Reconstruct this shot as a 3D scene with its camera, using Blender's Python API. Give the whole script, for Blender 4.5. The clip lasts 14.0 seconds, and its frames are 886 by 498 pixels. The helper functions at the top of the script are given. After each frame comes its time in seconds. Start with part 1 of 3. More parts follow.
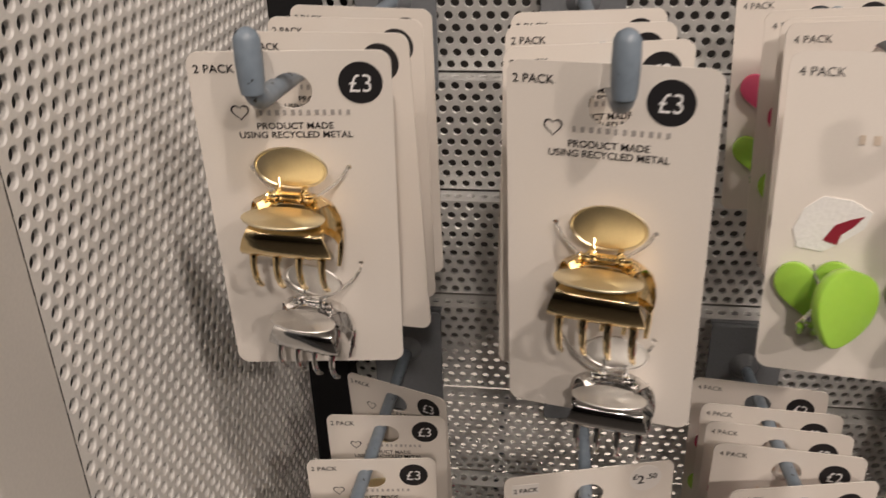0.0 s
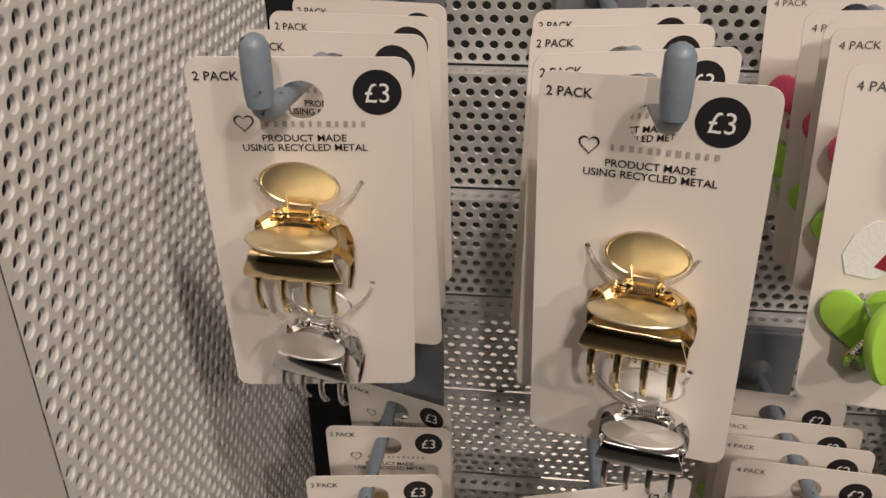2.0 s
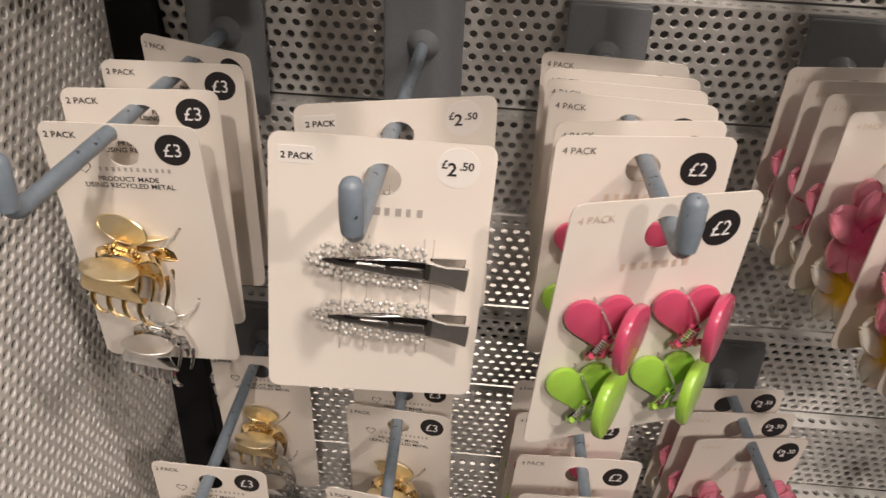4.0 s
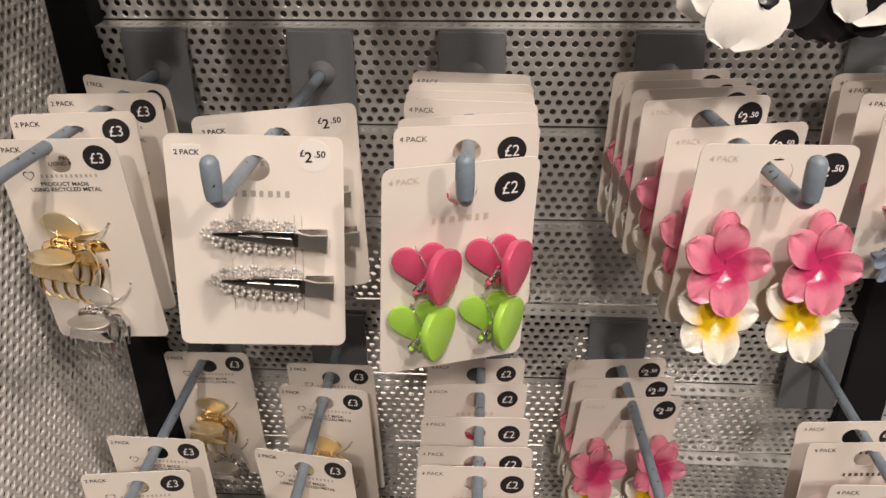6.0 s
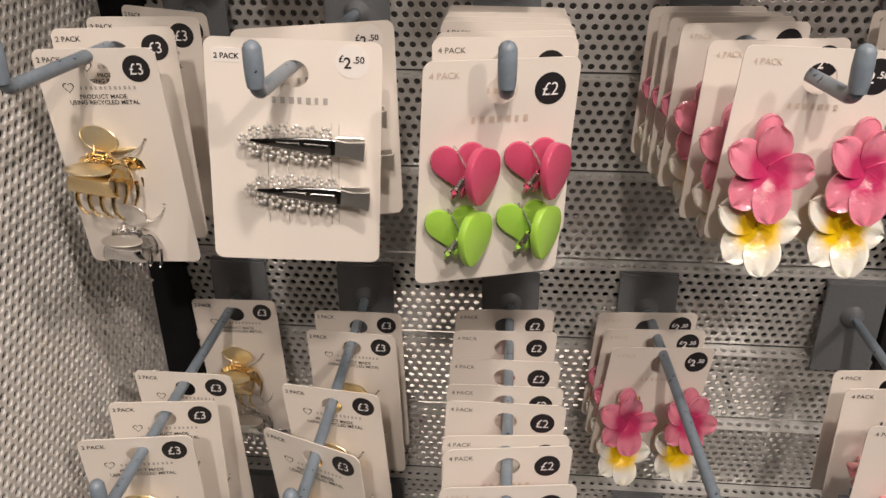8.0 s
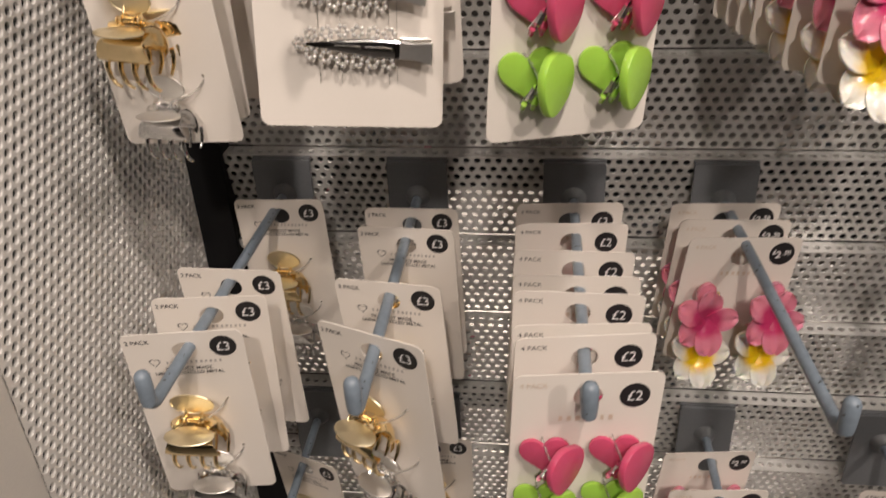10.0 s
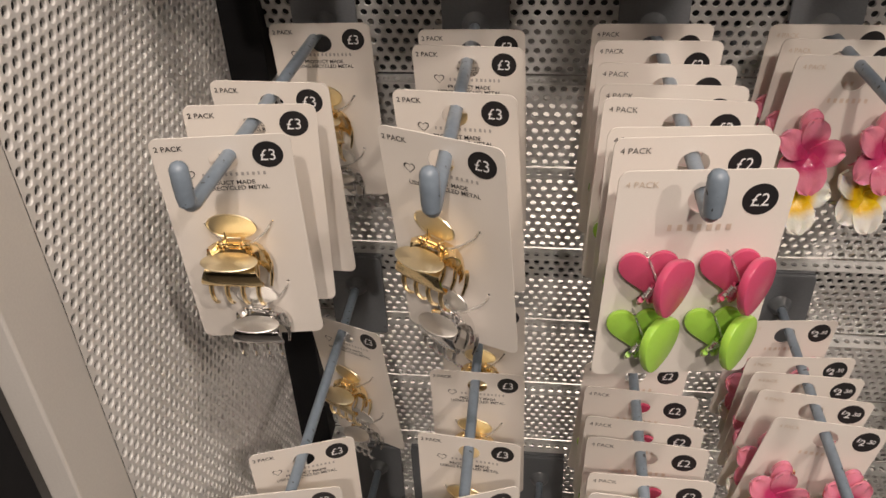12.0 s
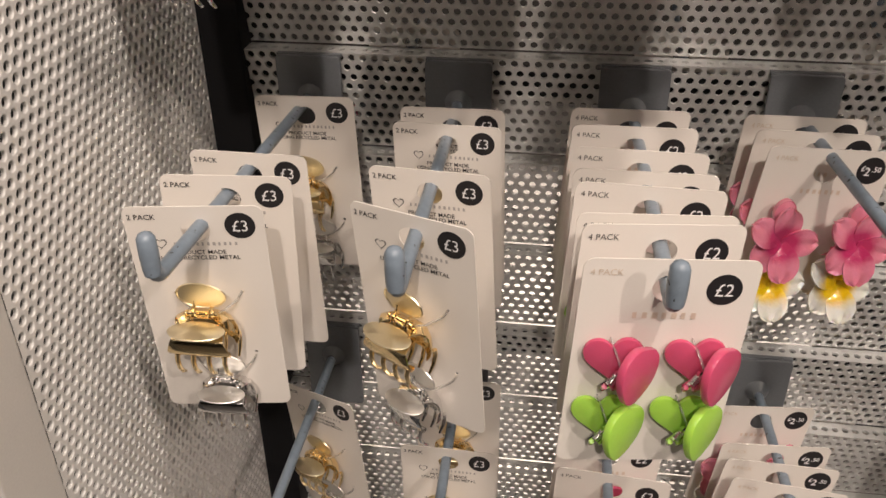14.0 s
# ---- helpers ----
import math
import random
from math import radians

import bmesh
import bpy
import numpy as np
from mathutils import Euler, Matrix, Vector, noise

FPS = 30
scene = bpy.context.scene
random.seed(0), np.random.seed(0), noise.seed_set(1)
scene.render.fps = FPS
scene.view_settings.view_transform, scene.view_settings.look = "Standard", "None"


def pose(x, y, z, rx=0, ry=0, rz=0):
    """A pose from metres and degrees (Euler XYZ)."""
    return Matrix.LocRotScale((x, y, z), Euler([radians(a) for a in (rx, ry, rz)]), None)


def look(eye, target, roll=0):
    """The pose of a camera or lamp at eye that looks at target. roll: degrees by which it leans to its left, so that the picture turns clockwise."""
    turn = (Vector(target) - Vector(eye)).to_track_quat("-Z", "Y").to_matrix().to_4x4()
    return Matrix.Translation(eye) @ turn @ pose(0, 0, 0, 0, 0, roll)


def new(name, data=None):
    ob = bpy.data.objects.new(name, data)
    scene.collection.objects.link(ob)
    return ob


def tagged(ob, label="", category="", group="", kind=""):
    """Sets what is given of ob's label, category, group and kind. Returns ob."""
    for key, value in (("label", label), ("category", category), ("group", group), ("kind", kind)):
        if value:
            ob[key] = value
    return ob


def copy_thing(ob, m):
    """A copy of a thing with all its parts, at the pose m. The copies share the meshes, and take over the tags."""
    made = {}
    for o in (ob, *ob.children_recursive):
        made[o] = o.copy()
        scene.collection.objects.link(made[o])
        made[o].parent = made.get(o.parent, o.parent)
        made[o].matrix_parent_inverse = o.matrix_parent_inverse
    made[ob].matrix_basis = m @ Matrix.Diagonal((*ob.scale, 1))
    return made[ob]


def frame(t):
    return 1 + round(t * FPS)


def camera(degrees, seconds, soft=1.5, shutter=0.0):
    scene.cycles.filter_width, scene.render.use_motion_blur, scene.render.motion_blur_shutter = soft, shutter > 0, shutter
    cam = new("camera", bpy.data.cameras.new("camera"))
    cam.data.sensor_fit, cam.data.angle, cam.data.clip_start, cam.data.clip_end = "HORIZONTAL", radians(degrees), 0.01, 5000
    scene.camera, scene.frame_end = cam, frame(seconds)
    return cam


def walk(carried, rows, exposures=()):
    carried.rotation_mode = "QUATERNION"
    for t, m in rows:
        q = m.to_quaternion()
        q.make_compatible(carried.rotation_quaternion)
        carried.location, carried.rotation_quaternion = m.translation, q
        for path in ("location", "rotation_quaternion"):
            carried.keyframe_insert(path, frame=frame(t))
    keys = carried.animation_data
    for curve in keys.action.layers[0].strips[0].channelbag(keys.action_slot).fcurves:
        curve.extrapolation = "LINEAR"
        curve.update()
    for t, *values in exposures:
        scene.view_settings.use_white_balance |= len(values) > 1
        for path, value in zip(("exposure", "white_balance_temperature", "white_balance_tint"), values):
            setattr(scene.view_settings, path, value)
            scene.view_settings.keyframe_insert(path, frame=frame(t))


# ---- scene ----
cam = camera(54.8, 14.0, 1.5, 0.3)
PATH = [
    (0, (0.145, -0.012, 1.509), (-0.107, 1.754, 0.605), -1.6),
    (0.5, (0.113, 0.02, 1.491), (-0.121, 1.771, 0.553), -1.2),
    (1, (0.119, 0.028, 1.504), (-0.108, 1.772, 0.552), -1.2),
    (1.5, (0.123, 0.027, 1.507), (-0.08, 1.771, 0.551), -0.9),
    (2, (0.128, 0.017, 1.513), (-0.083, 1.76, 0.554), -0.6),
    (2.5, (0.125, 0.006, 1.506), (-0.071, 1.741, 0.531), 0.4),
    (3, (0.125, -0.001, 1.466), (-0.051, 1.714, 0.452), 1.1),
    (3.4, (0.159, -0.002, 1.414), (0.021, 1.692, 0.359), 2.1),
    (3.7, (0.196, -0.006, 1.395), (0.082, 1.673, 0.314), 2.9),
    (4, (0.214, -0.009, 1.35), (0.121, 1.663, 0.257), 2.7),
    (6.5, (0.306, -0.129, 1.366), (0.165, 1.625, 0.416), -1.2),
    (7, (0.295, -0.137, 1.333), (0.144, 1.626, 0.402), -1.0),
    (9.3, (0.287, -0.116, 1.294), (0.094, 1.625, 0.329), -0.9),
    (9.5, (0.283, -0.11, 1.286), (0.083, 1.618, 0.3), -1.3),
    (10, (0.268, -0.115, 1.246), (0.026, 1.58, 0.212), -2.9),
    (10.5, (0.25, -0.086, 1.197), (-0.047, 1.545, 0.078), -5.9),
    (11, (0.227, -0.087, 1.143), (-0.066, 1.481, -0.064), -7.2),
    (11.5, (0.229, -0.091, 1.153), (-0.032, 1.491, -0.042), -5.1),
    (12, (0.224, -0.099, 1.148), (-0.03, 1.516, -0.005), -2.9),
    (12.5, (0.226, -0.099, 1.147), (-0.029, 1.543, 0.032), -1.5),
    (13, (0.232, -0.097, 1.146), (-0.015, 1.562, 0.058), -0.7),
    (13.5, (0.234, -0.096, 1.15), (-0.01, 1.582, 0.089), -0.4),
    (14, (0.237, -0.094, 1.154), (-0.013, 1.604, 0.127), -0.5),
]
walk(cam, [(t, look(eye, target, roll)) for t, eye, target, roll in PATH], [(0, -0.96), (2.5, -0.98), (4, -0.38), (7, -0.34), (9.5, -0.38), (11, -0.30), (12.5, -0.24), (14, -0.12)])

# ---- light of the shop ----
world = bpy.data.worlds.new("shop_air")
world.use_nodes = True
world.node_tree.nodes["Background"].inputs[0].default_value = (1.0, 0.86, 0.72, 1)
world.node_tree.nodes["Background"].inputs[1].default_value = 0.12
scene.world = world
scene.view_settings.exposure = 0.0

LAMP = (1.0, 0.862, 0.762)


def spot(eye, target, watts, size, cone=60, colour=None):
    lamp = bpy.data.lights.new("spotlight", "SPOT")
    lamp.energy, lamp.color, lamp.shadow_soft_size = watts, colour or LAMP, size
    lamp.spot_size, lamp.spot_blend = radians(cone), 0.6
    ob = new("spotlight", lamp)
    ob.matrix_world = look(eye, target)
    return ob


# spotlights, placed by the soft shadows they throw
spot((0.66, -0.55, 2.80), (0.12, 0.4, 1.10), 92, 0.05)
spot((-0.30, -1.25, 2.80), (0.3, 0.45, 1.1), 14, 0.05)
# extra spot added on the right to lift the slat wall and end panel
spot((1.60, -1.50, 2.80), (0.2, 0.45, 1.2), 95, 0.05)
spot((0.42, -1.75, 2.80), (0.35, 0.5, 1.05), 130, 0.05)
# narrow spots added behind the display, for bright floor patches seen through the holes
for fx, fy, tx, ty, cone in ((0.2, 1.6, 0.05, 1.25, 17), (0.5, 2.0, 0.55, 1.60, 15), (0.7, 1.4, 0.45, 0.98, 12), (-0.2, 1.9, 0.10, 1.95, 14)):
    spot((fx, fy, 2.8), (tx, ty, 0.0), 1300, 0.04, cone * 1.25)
# square area lamps added under the ceiling as soft fill
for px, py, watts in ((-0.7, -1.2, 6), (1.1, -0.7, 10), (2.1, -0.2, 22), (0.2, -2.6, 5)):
    fill_light = bpy.data.lights.new("ceiling_panel_light", "AREA")
    fill_light.shape, fill_light.size, fill_light.energy, fill_light.color = "SQUARE", 0.6, watts, LAMP
    new("ceiling_panel_light", fill_light).matrix_world = pose(px, py, 2.97)


# ---- materials ----
def material(name, colour, rough=0.5, metal=0.0, vary=0.06, grain=400.0, bump=0.0, coat=0.0, sss=0.0, trans=0.0, spec=0.5):
    m = bpy.data.materials.new(name)
    m.use_nodes = True
    nt = m.node_tree
    b = nt.nodes["Principled BSDF"]
    b.inputs["Base Color"].default_value = (*colour, 1)
    b.inputs["Roughness"].default_value = rough
    b.inputs["Metallic"].default_value = metal
    b.inputs["Coat Weight"].default_value = coat
    b.inputs["Specular IOR Level"].default_value = spec
    b.inputs["Transmission Weight"].default_value = trans
    if sss:
        b.inputs["Subsurface Weight"].default_value = sss
        b.inputs["Subsurface Radius"].default_value = (0.004, 0.003, 0.002)
        b.inputs["Subsurface Scale"].default_value = 0.5
    tex = nt.nodes.new("ShaderNodeTexCoord")
    big = nt.nodes.new("ShaderNodeTexNoise")
    big.inputs["Scale"].default_value = 14.0
    big.inputs["Detail"].default_value = 4.0
    fine = nt.nodes.new("ShaderNodeTexNoise")
    fine.inputs["Scale"].default_value = grain
    fine.inputs["Detail"].default_value = 2.0
    add = nt.nodes.new("ShaderNodeMath")
    add.operation = "ADD"
    for n, k in ((big, 0), (fine, 1)):
        nt.links.new(tex.outputs["Object"], n.inputs["Vector"])
        nt.links.new(n.outputs["Fac"], add.inputs[k])
    mr = nt.nodes.new("ShaderNodeMapRange")
    mr.inputs["From Min"].default_value, mr.inputs["From Max"].default_value = 0.6, 1.4
    mr.inputs["To Min"].default_value, mr.inputs["To Max"].default_value = 1 - vary, 1 + vary
    nt.links.new(add.outputs[0], mr.inputs["Value"])
    mul = nt.nodes.new("ShaderNodeMix")
    mul.data_type, mul.blend_type = "RGBA", "MULTIPLY"
    mul.inputs["Factor"].default_value = 1.0
    mul.inputs["A"].default_value = (*colour, 1)
    nt.links.new(mr.outputs[0], mul.inputs["B"])
    nt.links.new(mul.outputs["Result"], b.inputs["Base Color"])
    rr = nt.nodes.new("ShaderNodeMapRange")
    rr.inputs["From Min"].default_value, rr.inputs["From Max"].default_value = 0.3, 0.7
    rr.inputs["To Min"].default_value, rr.inputs["To Max"].default_value = rough * 0.85, min(1.0, rough * 1.2)
    nt.links.new(big.outputs["Fac"], rr.inputs["Value"])
    nt.links.new(rr.outputs[0], b.inputs["Roughness"])
    if bump:
        bp = nt.nodes.new("ShaderNodeBump")
        bp.inputs["Strength"].default_value = bump
        bp.inputs["Distance"].default_value = 0.0004
        nt.links.new(fine.outputs["Fac"], bp.inputs["Height"])
        nt.links.new(bp.outputs[0], b.inputs["Normal"])
    return m


def radial_material(name, centre, rim, edge, rough=0.2, sss=0.2, coat=0.4, trans=0.0):
    """Petal plastic: a centre colour that runs out into the rim colour with the distance from the flower's middle."""
    m = material(name, rim, rough, 0, 0.08, 300, 0, coat, sss, trans)
    nt = m.node_tree
    b = nt.nodes["Principled BSDF"]
    tex = nt.nodes.new("ShaderNodeTexCoord")
    flat = nt.nodes.new("ShaderNodeVectorMath")
    flat.operation = "MULTIPLY"
    flat.inputs[1].default_value = (1, 0, 1)
    nt.links.new(tex.outputs["Object"], flat.inputs[0])
    ln = nt.nodes.new("ShaderNodeVectorMath")
    ln.operation = "LENGTH"
    nt.links.new(flat.outputs[0], ln.inputs[0])
    wob = nt.nodes.new("ShaderNodeTexNoise")
    wob.inputs["Scale"].default_value = 160
    nt.links.new(tex.outputs["Object"], wob.inputs["Vector"])
    ad = nt.nodes.new("ShaderNodeMath")
    ad.operation = "MULTIPLY_ADD"
    ad.inputs[1].default_value = 0.006
    nt.links.new(wob.outputs["Fac"], ad.inputs[0])
    nt.links.new(ln.outputs["Value"], ad.inputs[2])
    ramp = nt.nodes.new("ShaderNodeMapRange")
    ramp.interpolation_type = "SMOOTHSTEP"
    ramp.inputs["From Min"].default_value, ramp.inputs["From Max"].default_value = edge * 0.45 + 0.003, edge + 0.003
    nt.links.new(ad.outputs[0], ramp.inputs["Value"])
    mix = nt.nodes.new("ShaderNodeMix")
    mix.data_type = "RGBA"
    mix.inputs["A"].default_value, mix.inputs["B"].default_value = (*centre, 1), (*rim, 1)
    nt.links.new(ramp.outputs[0], mix.inputs["Factor"])
    nt.links.new(mix.outputs["Result"], b.inputs["Base Color"])
    dent = nt.nodes.new("ShaderNodeTexNoise")
    dent.inputs["Scale"].default_value, dent.inputs["Detail"].default_value = 420, 3.0
    nt.links.new(tex.outputs["Object"], dent.inputs["Vector"])
    relief = nt.nodes.new("ShaderNodeBump")
    relief.inputs["Strength"].default_value, relief.inputs["Distance"].default_value = 0.45, 0.0008
    nt.links.new(dent.outputs["Fac"], relief.inputs["Height"])
    nt.links.new(relief.outputs["Normal"], b.inputs["Normal"])
    nt.links.new(relief.outputs["Normal"], b.inputs["Coat Normal"])
    return m


PANEL = material("bare_silver_steel", (0.68, 0.675, 0.66), 0.38, 0.35, 0.08, 900, 0.12)
SIDE = material("silver_lacquered_steel", (0.77, 0.75, 0.72), 0.36, 0.15, 0.06, 900, 0.12)
BORDER = material("pale_lacquered_edge", (0.68, 0.65, 0.61), 0.45, 0.2, 0.05, 700, 0.1)
BLACK = material("black_powder_coat", (0.010, 0.010, 0.011), 0.7, 0, 0.2, 900, 0.2, spec=0.2)
DARKGREY = material("dark_grey_metal", (0.07, 0.075, 0.08), 0.45, 0.3, 0.1, 500, 0.1)
PLATE = material("grey_moulded_plastic", (0.155, 0.165, 0.178), 0.30, 0, 0.10, 700, 0.1)
HOOK = material("blue_grey_plastic", (0.20, 0.245, 0.295), 0.33, 0, 0.14, 250, 0.1)
CARD = material("cream_card", (0.80, 0.745, 0.685), 0.52, 0, 0.02, 1200, 0.05)
nt = HOOK.node_tree
chip = nt.nodes.new("ShaderNodeTexNoise")
chip.inputs["Scale"].default_value, chip.inputs["Detail"].default_value = 260, 1.0
where = nt.nodes.new("ShaderNodeTexCoord")
nt.links.new(where.outputs["Object"], chip.inputs["Vector"])
cut = nt.nodes.new("ShaderNodeMapRange")
cut.inputs["From Min"].default_value, cut.inputs["From Max"].default_value = 0.70, 0.74
nt.links.new(chip.outputs["Fac"], cut.inputs["Value"])
speck = nt.nodes.new("ShaderNodeMix")
speck.data_type = "RGBA"
speck.inputs["B"].default_value = (0.03, 0.032, 0.035, 1)
nt.links.new(cut.outputs[0], speck.inputs["Factor"])
nt.links.new(nt.nodes["Principled BSDF"].inputs["Base Color"].links[0].from_socket, speck.inputs["A"])
nt.links.new(speck.outputs["Result"], nt.nodes["Principled BSDF"].inputs["Base Color"])
INK = material("black_ink", (0.016, 0.015, 0.017), 0.5, 0, 0.1, 800)
GREYINK = material("grey_ink", (0.10, 0.095, 0.09), 0.5, 0, 0.1, 800)
FOIL = material("pale_gold_ink", (0.72, 0.61, 0.50), 0.4, 0.2, 0.1, 800)
MIDINK = material("faded_grey_ink", (0.42, 0.39, 0.37), 0.5, 0, 0.1, 800)
GOLD_PAD = material("satin_pale_gold", (0.90, 0.79, 0.55), 0.34, 1.0, 0.05, 900)
SILVER_PAD = material("satin_silver", (0.82, 0.80, 0.77), 0.40, 1.0, 0.05, 900)
STICKER = material("pale_sticker_paper", (0.82, 0.785, 0.75), 0.5, 0, 0.02, 900)
WHITE = material("white_paper", (0.86, 0.85, 0.85), 0.6, 0, 0.02, 900)
GOLD = material("polished_gold_metal", (0.96, 0.76, 0.44), 0.12, 1.0, 0.04, 500)
SILVER = material("polished_silver_metal", (0.82, 0.81, 0.80), 0.09, 1.0, 0.04, 500)
PINK = material("pink_gloss_plastic", (0.60, 0.085, 0.175), 0.24, 0, 0.04, 400, 0, 0.2, 0.25)
LIME = material("lime_green_gloss_plastic", (0.38, 0.66, 0.09), 0.24, 0, 0.04, 400, 0, 0.2, 0.25)
ROSE = material("rose_jelly_plastic", (0.85, 0.36, 0.42), 0.18, 0, 0.06, 300, 0, 0.4, 0.3)
SMOKE = material("grey_blue_jelly_plastic", (0.20, 0.25, 0.33), 0.22, 0, 0.06, 300, 0, 0.4, 0.2)
IVORY = material("ivory_gloss_plastic", (0.84, 0.82, 0.78), 0.16, 0, 0.03, 300, 0, 0.5, 0.2)
JET = material("black_gloss_plastic", (0.014, 0.014, 0.016), 0.3, 0, 0.1, 300, 0, 0.3)
PEARL = material("white_pearl", (0.66, 0.64, 0.61), 0.16, 0.35, 0.03, 300, 0, 0.6, 0.1)
TIE = material("clear_nylon_tie", (0.88, 0.87, 0.84), 0.15, 0, 0.03, 300, 0, 0.2, 0, 0.85)
TORN = material("torn_white_paper", (0.84, 0.83, 0.81), 0.8, 0, 0.06, 700, 0.6)
WINE = material("dark_red_plastic", (0.28, 0.015, 0.035), 0.4)
PLUMERIA = radial_material("pink_flower_plastic", (0.56, 0.04, 0.15), (0.76, 0.25, 0.35), 0.017, 0.12, 0.3, 1.0)
FRANGIPANI = radial_material("white_and_yellow_flower_plastic", (0.93, 0.60, 0.01), (0.84, 0.82, 0.75), 0.0175, 0.12, 0.3, 1.0)


# ---- small mesh helpers ----
def finish(bm, name, mat, smooth=False):
    me = bpy.data.meshes.new(name)
    bmesh.ops.recalc_face_normals(bm, faces=bm.faces)
    bm.to_mesh(me)
    bm.free()
    me.materials.append(mat)
    if smooth:
        me.polygons.foreach_set("use_smooth", [True] * len(me.polygons))
        me.set_sharp_from_angle(angle=radians(38))
    return me


def part(name, bm, mat, parent, label="", smooth=False, at=None):
    ob = new(name, finish(bm, name, mat, smooth) if isinstance(bm, bmesh.types.BMesh) else bm)
    ob.parent = parent
    if at is not None:
        ob.matrix_basis = at
    if label:
        ob["label"] = label
    return ob


def thing(name, label, category, group="", kind=""):
    return tagged(new(name), label, category, group, kind)


def box(x0, x1, y0, y1, z0, z1, bevel=0.0, seg=2):
    bm = bmesh.new()
    bmesh.ops.create_cube(bm, size=1)
    for v in bm.verts:
        v.co = Vector(((x0, x1)[v.co.x > 0], (y0, y1)[v.co.y > 0], (z0, z1)[v.co.z > 0]))
    if bevel:
        bmesh.ops.bevel(bm, geom=bm.edges[:], offset=bevel, segments=seg, profile=0.5, affect="EDGES")
    return bm


def tube(pts, radii, seg=8, bm=None, close=True):
    """A round bar through the points, with a radius for each."""
    bm = bm or bmesh.new()
    pts = [Vector(p) for p in pts]
    if not hasattr(radii, "__len__"):
        radii = [radii] * len(pts)
    side, rings = None, []
    for i, p in enumerate(pts):
        d = (pts[min(i + 1, len(pts) - 1)] - pts[max(i - 1, 0)]).normalized()
        if side is None:
            side = d.orthogonal().normalized()
        side = (side - d * side.dot(d)).normalized()
        up = d.cross(side)
        rings.append([bm.verts.new(p + radii[i] * (math.cos(a) * side + math.sin(a) * up)) for a in (2 * math.pi * k / seg for k in range(seg))])
    for a, b in zip(rings, rings[1:]):
        for k in range(seg):
            bm.faces.new((a[k], a[(k + 1) % seg], b[(k + 1) % seg], b[k]))
    if close:
        bm.faces.new(rings[0][::-1])
        bm.faces.new(rings[-1])
    return bm


def outline_plate(loops, y0, y1, bevel=0.0):
    """A plate between two depths from outlines in x and z: the first is the rim, the others are holes."""
    bm = bmesh.new()
    edges = []
    for loop in loops:
        vs = [bm.verts.new((x, y0, z)) for x, z in loop]
        edges += [bm.edges.new((a, b)) for a, b in zip(vs, vs[1:] + vs[:1])]
    bmesh.ops.triangle_fill(bm, use_beauty=True, use_dissolve=False, edges=edges)
    ext = bmesh.ops.extrude_face_region(bm, geom=bm.faces[:])
    for v in ext["geom"]:
        if isinstance(v, bmesh.types.BMVert):
            v.co.y = y1
    bmesh.ops.recalc_face_normals(bm, faces=bm.faces)
    if bevel:
        rim = [e for e in bm.edges if e.is_manifold and e.calc_face_angle(0) > 1.0]
        bmesh.ops.bevel(bm, geom=rim, offset=bevel, segments=2, profile=0.5, affect="EDGES")
    return bm


def rounded(x0, x1, z0, z1, r, n=5):
    out = []
    for cx, cz, a0 in ((x1 - r, z1 - r, 0), (x0 + r, z1 - r, 90), (x0 + r, z0 + r, 180), (x1 - r, z0 + r, 270)):
        for k in range(n + 1):
            a = radians(a0 + 90 * k / n)
            out.append((cx + r * math.cos(a), cz + r * math.sin(a)))
    return out


def ring(cx, cz, rx, rz=None, n=20):
    return [(cx + rx * math.cos(2 * math.pi * k / n), cz + (rz or rx) * math.sin(2 * math.pi * k / n)) for k in range(n)]


def heart(w, h, n=28):
    out = []
    for k in range(n):
        a = 2 * math.pi * k / n
        x = 16 * math.sin(a) ** 3
        z = 13 * math.cos(a) - 5 * math.cos(2 * a) - 2 * math.cos(3 * a) - math.cos(4 * a)
        out.append((x / 32 * w, (z + 2.5) / 29 * h))
    return out


def lettering(text, size, mat, parent, x, z, y, align="LEFT", bold=0.0, name="lettering", squeeze=1.0):
    cu = bpy.data.curves.new("lettering", "FONT")
    cu.body, cu.size, cu.align_x, cu.offset = text, size, align, bold
    cu.resolution_u = 3
    tmp = bpy.data.objects.new("tmp", cu)
    scene.collection.objects.link(tmp)
    me = bpy.data.meshes.new_from_object(tmp.evaluated_get(bpy.context.evaluated_depsgraph_get()))
    bpy.data.objects.remove(tmp)
    me.transform(Matrix(((squeeze, 0, 0, x), (0, 0, -1, y), (0, 1, 0, z), (0, 0, 0, 1))))
    me.materials.clear()
    me.materials.append(mat)
    return part(name, me, mat, parent)


